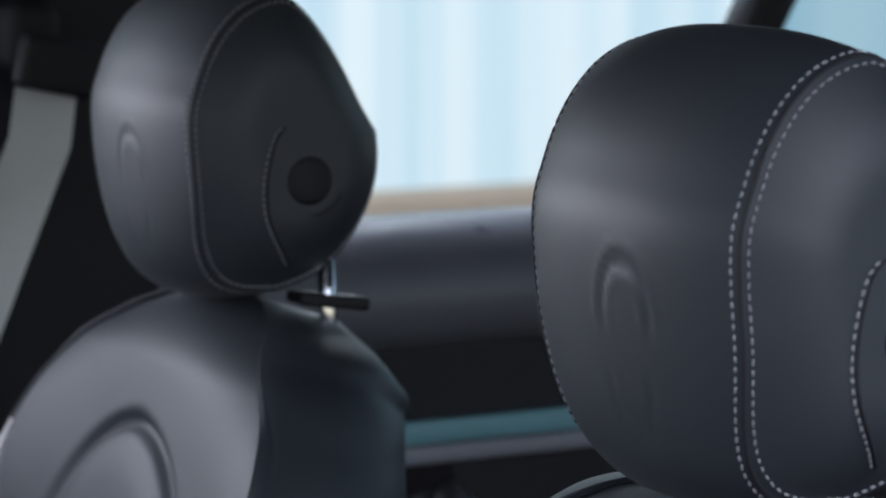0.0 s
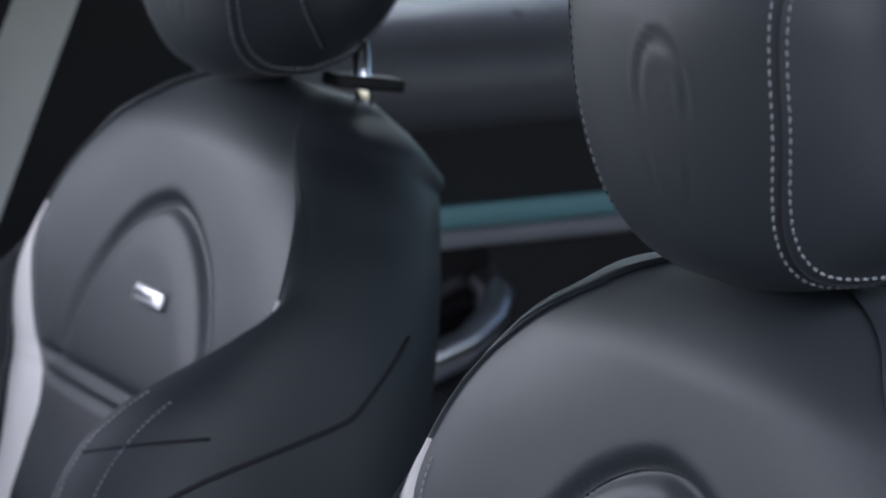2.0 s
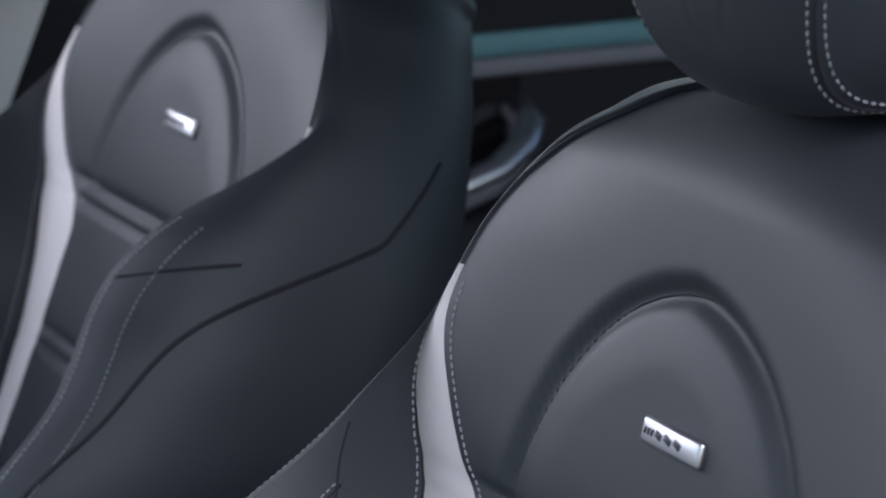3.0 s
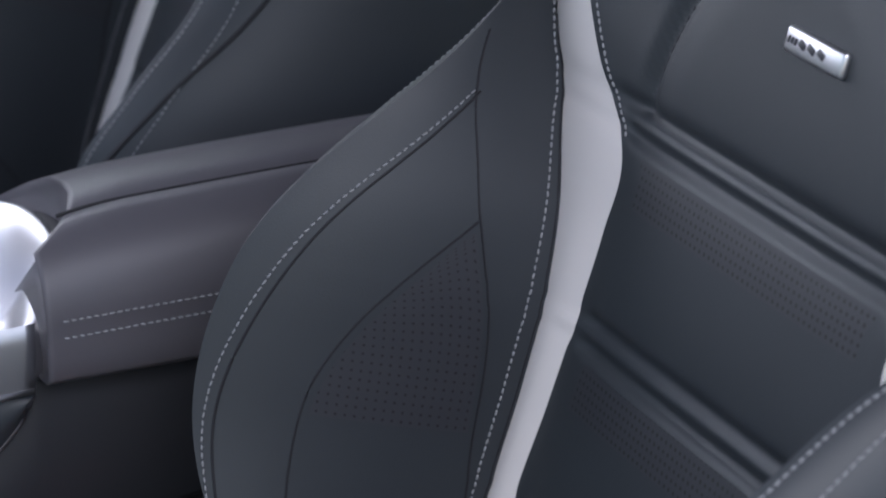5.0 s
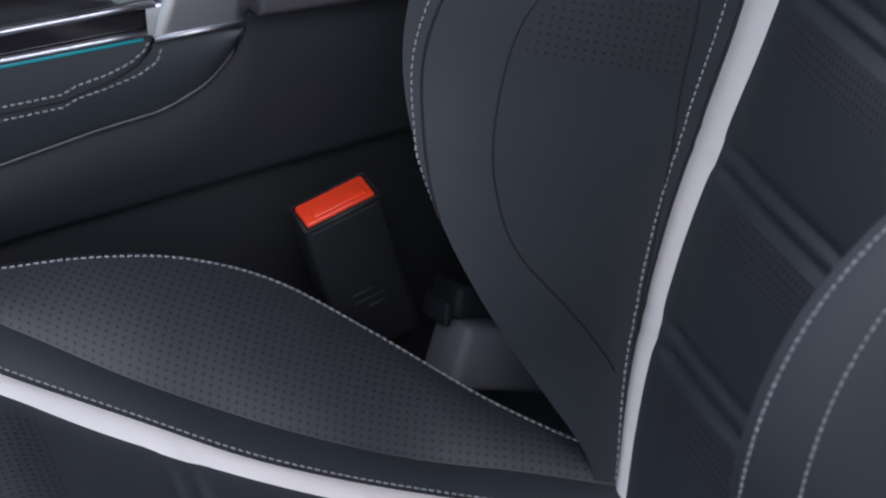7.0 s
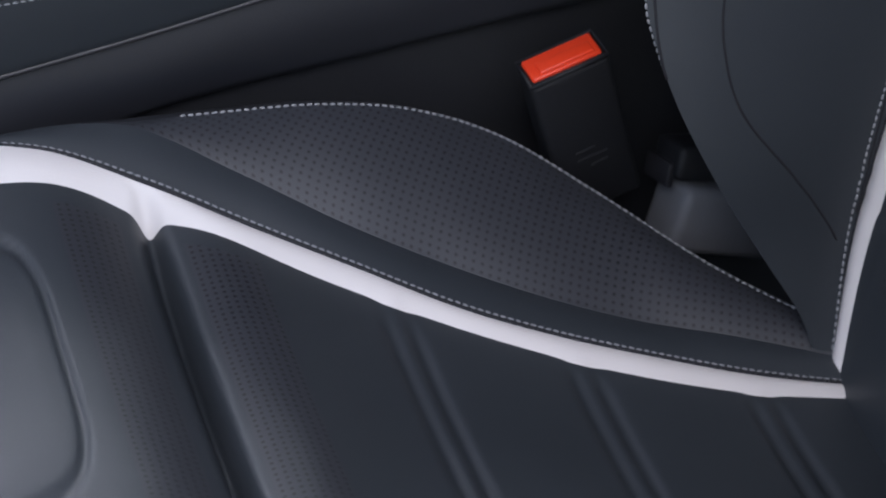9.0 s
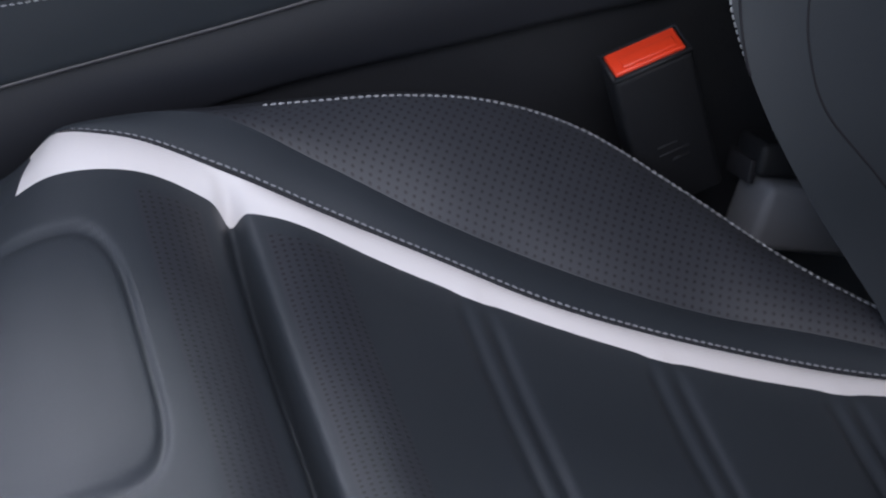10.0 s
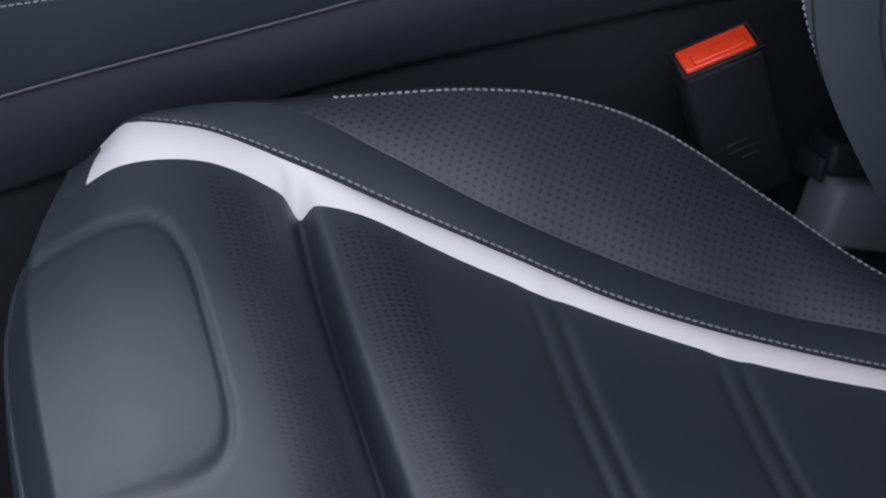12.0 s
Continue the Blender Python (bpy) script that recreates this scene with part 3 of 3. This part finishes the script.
tagged(strip, "slim grey metal trim along the door", "trim strip", kind="structure")
pocket = sweep("trim_door_pocket", [(1.20, .64), (1.15, .632), (1.135, .615), (1.135, .40), (1.16, .38)], .5, 1.5, PLASTIC)
tagged(pocket, "black plastic door pocket", "door pocket", kind="structure")

handle = new("door_handle")
tagged(handle, "curved satin metal pull handle on a dark door", "door handle")
path = [(.545, 1.168, .634), (.620, 1.150, .642), (.680, 1.140, .649), (.730, 1.136, .658), (.772, 1.138, .671), (.803, 1.148, .688), (.818, 1.166, .703), (.820, 1.196, .712)]
tube("grip", path, [.009, .010, .012, .013, .014, .015, .016, .016], SATIN, handle, "satin metal grip", sides=16, flat=.8)
tube("grip_underside", [(x, y + .010, z - .016) for x, y, z in path], .011, TRIM_GREY, handle, sides=12)
box("recess", (.24, .012, .11), PIANO, handle, at=(.705, 1.197, .695), bevel=.005)

pillar = new("pillar_c")
tagged(pillar, "black sloping window pillar", "pillar", kind="structure")
tube("pillar_bar", [(1.085, 1.215, .98), (1.175, 1.215, 1.15), (1.345, 1.20, 1.46)], .028, PLASTIC, pillar, sides=10)

# far window glass and what lies behind it
GLASS = bpy.data.materials.new("window_glass")
GLASS.use_nodes = True
gb = GLASS.node_tree.nodes["Principled BSDF"]
gb.inputs["Transmission Weight"].default_value, gb.inputs["Roughness"].default_value, gb.inputs["IOR"].default_value = 1, 0, 1.02
gb.inputs["Base Color"].default_value = (.93, .97, 1, 1)
TINT = GLASS.copy()
TINT.name = "tinted_quarter_glass"
TINT.node_tree.nodes["Principled BSDF"].inputs["Base Color"].default_value = (.42, .58, .66, 1)


def pane(name, corners, mat, label):
    v = [(x, y, z) for x, z in corners for y in (1.232, 1.236)]
    f = [(0, 2, 4, 6), (1, 7, 5, 3), (0, 1, 3, 2), (2, 3, 5, 4), (4, 5, 7, 6), (6, 7, 1, 0)]
    ob = new(name, mesh(name, v, f, mat, smooth=False))
    ob.visible_shadow = False
    return tagged(ob, label, "window", kind="structure")


pane("window_1", ((.5, .95), (1.10, .95), (1.33, 1.46), (.5, 1.46)), GLASS, "clear rear door window")
pane("window_2", ((1.12, .95), (1.9, .95), (1.9, 1.46), (1.36, 1.46)), TINT, "tinted rear quarter window")

# the cladding glows by itself: emission stands in for daylight on the wall
BACK = bpy.data.materials.new("self_lit_blue_cladding")
BACK.use_nodes = True
nt = BACK.node_tree
bb = nt.nodes["Principled BSDF"]
tc = nt.nodes.new("ShaderNodeTexCoord")
mp = nt.nodes.new("ShaderNodeMapping")
mp.inputs["Scale"].default_value = (1.0, 1.0, 0.02)
nz = nt.nodes.new("ShaderNodeTexNoise")
nz.inputs["Scale"].default_value, nz.inputs["Detail"].default_value = 5.5, 3
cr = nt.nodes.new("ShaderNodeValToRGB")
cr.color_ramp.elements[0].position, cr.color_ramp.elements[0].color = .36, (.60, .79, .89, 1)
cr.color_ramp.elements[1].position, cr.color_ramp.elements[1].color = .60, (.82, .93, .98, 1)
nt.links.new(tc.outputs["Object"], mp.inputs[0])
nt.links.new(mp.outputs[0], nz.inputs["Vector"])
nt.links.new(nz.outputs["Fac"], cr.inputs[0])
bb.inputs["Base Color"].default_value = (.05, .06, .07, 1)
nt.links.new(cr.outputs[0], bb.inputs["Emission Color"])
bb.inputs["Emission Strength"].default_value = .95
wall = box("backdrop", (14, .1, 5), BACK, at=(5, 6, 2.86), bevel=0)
tagged(wall, "pale blue ribbed wall outside the window, daylight put in as glow", "backdrop", kind="structure")
SAND = material("sandy_kerb", (.55, .42, .30), .8)
kerb = box("backdrop_kerb", (14, .2, .06), SAND, at=(5, 5.85, .415), bevel=.01)
tagged(kerb, "sandy strip at the foot of the wall", "kerb", kind="structure")
yard = box("pavement", (14, 4.5, .1), material("pale_yard", (.5, .5, .52), .8), at=(5, 3.7, .30), bevel=0)
tagged(yard, "pale raised yard outside the car", "pavement", kind="structure")

# ---- passenger's belt on the pillar ----
belt = new("seat_belt")
tagged(belt, "light grey seat belt hanging from the dark pillar", "seat belt")
zs = np.linspace(.62, 1.10, 12)
rows = [[(.414 + .42 * (z - 1.094) + k * .026, 1.105 + .004 * math.cos(k * 1.5) + (.03 if z > 1.09 else 0), z - .006 * k) for k in np.linspace(-1, 1, 9)] for z in zs]
grid("webbing", rows, BELT, belt, "light grey woven webbing")
box("guide_loop", (.085, .02, .045), PLASTIC, belt, at=(.425, 1.115, 1.115), bevel=.008, turn=(0, 12, 0), label="black plastic guide loop")
box("anchor_cover", (.05, .04, .06), PLASTIC, belt, at=(.405, 1.15, 1.140), bevel=.015)

# ---- centre console ----
console = new("centre_console")
tagged(console, "dark leather centre console between the seats", "console")
ZL = curve((-.9, .31), (-.45, .415), (-.397, .428), (-.205, .476), (-.098, .490), (.039, .507), (.3, .530), (.6, .55))
ZU = curve((-.9, .40), (-.45, .479), (-.392, .492), (-.204, .527), (-.13, .5425), (-.086, .552), (-.064, .566), (-.051, .584), (-.046, .597))
xs = np.r_[np.linspace(-.9, -.1, 60), np.linspace(-.098, -.044, 24), np.linspace(-.04, .55, 40)]
rows = []
for x in xs:
    top, low = (ZU(x) if x < -.046 else .597), ZL(x)
    rows.append([(x, .318, low - .004), (x, .306, low), (x, .3035, low + .003)] + [(x, .303 - .004 * math.sin(math.pi * t), low + .004 + (top - low - .007) * t) for t in np.linspace(.02, .98, 14)] + [(x, .304, top - .001), (x, .310, top + .0005)])
grid("side_panel", rows, LEATHER_DARK, console, "black soft-touch side panel")
rows = [[(x, .306, ZU(x) - .004), (x, .298, ZU(x) - .001), (x, .2965, ZU(x) + .003)] + [(x, .2965 - .003 * math.sin(math.pi * t), ZU(x) + .003 + (.5915 - ZU(x) - .003 + .045 * min(0, x + .1)) * t) for t in np.linspace(.05, 1, 14)] for x in np.r_[np.linspace(-.9, -.1, 50), np.linspace(-.098, -.049, 20)]]
grid("trim_panel", rows, LEATHER, console, "black leather trim with double stitching")
for dz, zend in ((.0, .590), (-.0075, .585)):
    pts = [(x, .2935, .566 + dz + .06 * (x + .183)) for x in np.linspace(-.9, -.150, 60)]
    pts += [(-.143, .2935, .5715 + dz), (-.126, .2935, .5752 + dz), (-.113 - dz * .6, .2935, .580 + dz), (-.105 - dz * .9, .2935, .586 + dz), (-.102 - dz * .9, .2935, .591 + dz * .5)]
    stitches("stitching", np.array(pts), np.array([[0, -1, 0]] * len(pts)), console, lift=.0002)
pts = [(x, .2940, .5625 + .06 * (x + .183)) for x in np.linspace(-.9, -.150, 60)] + [(-.126, .2940, .571), (-.110, .2940, .578), (-.102, .2940, .586), (-.0995, .2940, .592)]
tube("seam", pts, .0013, SEAM_SHADOW, console, sides=5)
# added lighter tube paints the highlight along the side panel's upper edge
tube("piping_or_highlight", [(x, .2985, ZU(x) - .0005) for x in np.r_[np.linspace(-.9, -.1, 50), np.linspace(-.098, -.049, 20)]], .0016, EDGE_HIGHLIGHT, console, "lighter line standing in for the panel edge's highlight", sides=7)
box("carpet_side", (1.5, .02, .50), CARPET, console, at=(-.15, .335, .29), bevel=0)
box("core", (1.5, .15, .40), PLASTIC, console, at=(-.15, .39, .36), bevel=.01)
grid("lower_plinth", [[(x, .33, .12), (x, .326, ZL(x) - .03), (x, .330, ZL(x) + .002)] for x in np.linspace(-.9, .55, 30)], CARPET, console)


def lean(x):
    return .045 * min(0, x + .1)


for z, r, mat, name, lab in ((.6115, .0022, CHROME, "chrome_strip", "thin chrome strip"), (.5955, .0022, CHROME, "chrome_strip", "thin chrome strip")):
    tube(name, [(x, .2945, z + lean(x)) for x in np.linspace(-.9, -.098, 30)], r, mat, console, lab, sides=8)
grid("gloss_band", [[(x, .2965, z + lean(x)) for z in (.596, .604, .612)] for x in np.linspace(-.9, -.098, 20)], PIANO, console, "piano black band")
LED = material("teal_light_line", (.02, .18, .22), .4)
LED.node_tree.nodes["Principled BSDF"].inputs["Emission Color"].default_value = (.02, .30, .38, 1)
LED.node_tree.nodes["Principled BSDF"].inputs["Emission Strength"].default_value = .35
tube("light_line", [(x, .2955, .5925 + lean(x)) for x in np.linspace(-.9, -.105, 20)], .0018, LED, console, "teal ambient light line", sides=6)
# glossy tray
rows = []
for x in np.linspace(-.9, -.05, 30):
    rows.append([(x, y, .6135 + lean(x) + .0015 * math.sin(9 * y)) for y in np.linspace(.2965, .452, 12)])
grid("tray", rows, PIANO, console, "glossy black tray")
# chrome surround at the tray's rear end
def arc_out(s_, n):
    """The bulge of a rounded end at the sideways share s_."""
    return max(0.0, 1 - abs(s_) ** n) ** (1 / n)


ring = []
for s_ in np.sin(np.linspace(-math.pi / 2, math.pi / 2, 70)):
    row = []
    for t in np.linspace(0, 1, 18):
        ax, ay, n = .052 + .041 * t, .066 + .017 * t, 2.1 + .7 * t
        c = arc_out(s_, n)
        z = .614 + .036 * ramp(t * 1.2) - .012 * ramp((t - .84) / .16) + .008 * t * (1 - s_ * s_)
        row.append((-.103 + ax * c, .375 + ay * s_, z - .010 * t * abs(s_) ** 4 - .030 * ramp((-.50 - s_) / .45)))
    row.append((row[-1][0] + .0005, row[-1][1] + .0005 * s_, min(.596, row[-1][2] - .003)))
    ring.append(row)
grid("chrome_surround", ring, CHROME, console, "satin chrome surround of the tray")
end = []
for t in np.linspace(0, 1, 14):
    x0, x1 = -.0995 + .013 * t, -.0490 + .003 * t
    z = .5935 + .036 * t
    y = .2912 + .003 * t**2 + .010 * max(0, t - .8) ** 1.2
    end.append([(x0 - .002, y + .006, z)] + [(x0 + (x1 - x0) * k, y, z + .002 * k) for k in np.linspace(0, 1, 8)] + [(x1 + .002, y + .008, z)])
grid("chrome_end", end, CHROME, console, "satin chrome end piece")
tube("chrome_lip", [(-.0995, .2912, .5925), (-.0495, .2912, .5945)], .0018, CHROME, console, sides=8)
# hand controller over the tray
ctrl = []
for a_ in np.linspace(0, math.pi, 24):
    ctrl.append([(-.172 + .075 * math.sin(a_) ** .7 * math.cos(b_), .355 + .045 * math.sin(a_) ** .7 * math.sin(b_), .652 - .024 * math.cos(a_)) for b_ in np.linspace(0, 2 * math.pi, 40, endpoint=False)])
grid("hand_controller", ctrl, CHROME, console, "satin metal hand controller", wrap=True)
tube("controller_rim", [(-.172 + .076 * math.cos(b_), .355 + .046 * math.sin(b_), .656) for b_ in np.linspace(0, 2 * math.pi, 50)], .003, STEEL, console, sides=8)
box("controller_pad", (.10, .06, .012), PIANO, console, at=(-.177, .355, .672), bevel=.005)

armrest = new("armrest")
tagged(armrest, "padded dark leather armrest with double stitching", "armrest")
SY = [(.300, .5985), (.284, .600), (.2805, .604), (.280, .615), (.2795, .627), (.2800, .6305), (.2795, .634), (.281, .645), (.286, .660), (.296, .673), (.310, .6805), (.3185, .6830), (.3205, .6818), (.3225, .6835), (.340, .6870), (.362, .6850), (.385, .680), (.412, .668), (.440, .648), (.4505, .60)]
rows = []
for k in np.r_[np.linspace(0, .06, 10), np.linspace(.08, 1, 30)]:
    row = []
    for y, z in SY:
        u = max(-1, min(1, (y - .375) / .0845))
        xf = -.0445 if z < .628 and y < .33 else max(-.0445, -.1005 + .0925 * arc_out(u, 2.8))
        e = max(0, 1 - k / .07)
        x = xf + (.55 - xf) * k
        row.append((x, y, z - .003 * e**2 * ramp((z - .64) / .04) + .006 * math.sin(min(1, k * 1.2) * math.pi) * ramp((z - .62) / .05)))
    rows.append(row)
face = [[(x + .004, .36 + (y - .36) * f, .62 + (z - .62) * f) for x, y, z in rows[0]] for f in (.0, .35, .7, .92)]
rows = face + rows
grid("padded_lid", rows, ARM, armrest, "padded black leather lid")
for y, z in ((.2797, .6365), (.2795, .6270)):
    pts = np.array([(x, y - .0006, z + .002 * math.sin(min(1, (x + .04) * 2) * math.pi)) for x in np.linspace(-.036, .50, 80)])
    stitches("stitching", pts, np.array([[0, -1, 0.1]] * 80), armrest)
tube("seam", [(x, .3205, .6822 - .003 * max(0, 1 - (x + .024) / .04) ** 2 + .006 * math.sin(min(1, (x + .03) / .58 * 1.2) * math.pi)) for x in np.linspace(-.024, .54, 60)], .0013, SEAM_SHADOW, armrest, sides=5)
box("lid_core", (.10, .135, .050), SEAM_SHADOW, armrest, at=(.034, .372, .628), bevel=.012)
# near-black slab put in for the shade in the gap below the lid
box("gap_shadow", (.60, .10, .010), SEAM_SHADOW, armrest, at=(.255, .36, .594), bevel=0)

# ---- belt buckle and lower anchor beside the cushion ----
buckle = new("belt_buckle")
tagged(buckle, "black seat belt buckle with a red release", "buckle")
m_b = pose(.000, .262, .450, 10, -17, 3)
buckle.matrix_world = m_b
box("housing", (.047, .024, .104), PLASTIC, buckle, at=(0, 0, 0), bevel=.004, taper=(1.0, 1.0))
rb = box("release_button", (.041, .018, .008), RED, buckle, at=(0, .001, .0500), bevel=.0015, label="bright red release button")
box("button_dish", (.032, .009, .003), RED, buckle, at=(.001, -.002, .0542), bevel=.0012)
tube("rim", [(x, y, .0525) for x, y in ((-.0225, -.0112), (.0225, -.0112), (.0225, .0112), (-.0225, .0112), (-.0225, -.0112))], .0014, PLASTIC, buckle, "worn black rim", sides=6)
for k, w in enumerate((.012, .018, .010)):
    box("raised_mark", (w, .0008, .0022), PLASTIC, buckle, at=(.003 * k - .003, -.0122, -.006 - .006 * k), bevel=.0003, segments=1)
tube("stalk", [(0, .004, -.05), (.01, .004, -.14)], .010, PLASTIC, buckle, sides=10, flat=.5)

anchor = new("seat_anchor")
tagged(anchor, "dark grey plastic anchor cover beside the seat", "anchor cover")
box("cap", (.034, .030, .020), PLASTIC, anchor, at=(.067, .262, .421), bevel=.004, turn=(-8, 14, 8))
# the cap's opening is a solid block, its inner shade given as colour
box("cap_mouth_shade", (.004, .026, .014), SEAM_SHADOW, anchor, at=(.0475, .262, .417), bevel=.001, turn=(-8, 14, 8))
box("bracket", (.070, .036, .040), material("grey_plastic", (.14, .145, .16), .5, grain=.4, grain_scale=900), anchor, at=(.082, .260, .384), bevel=.006, turn=(0, 18, 8), label="grey plastic bracket")
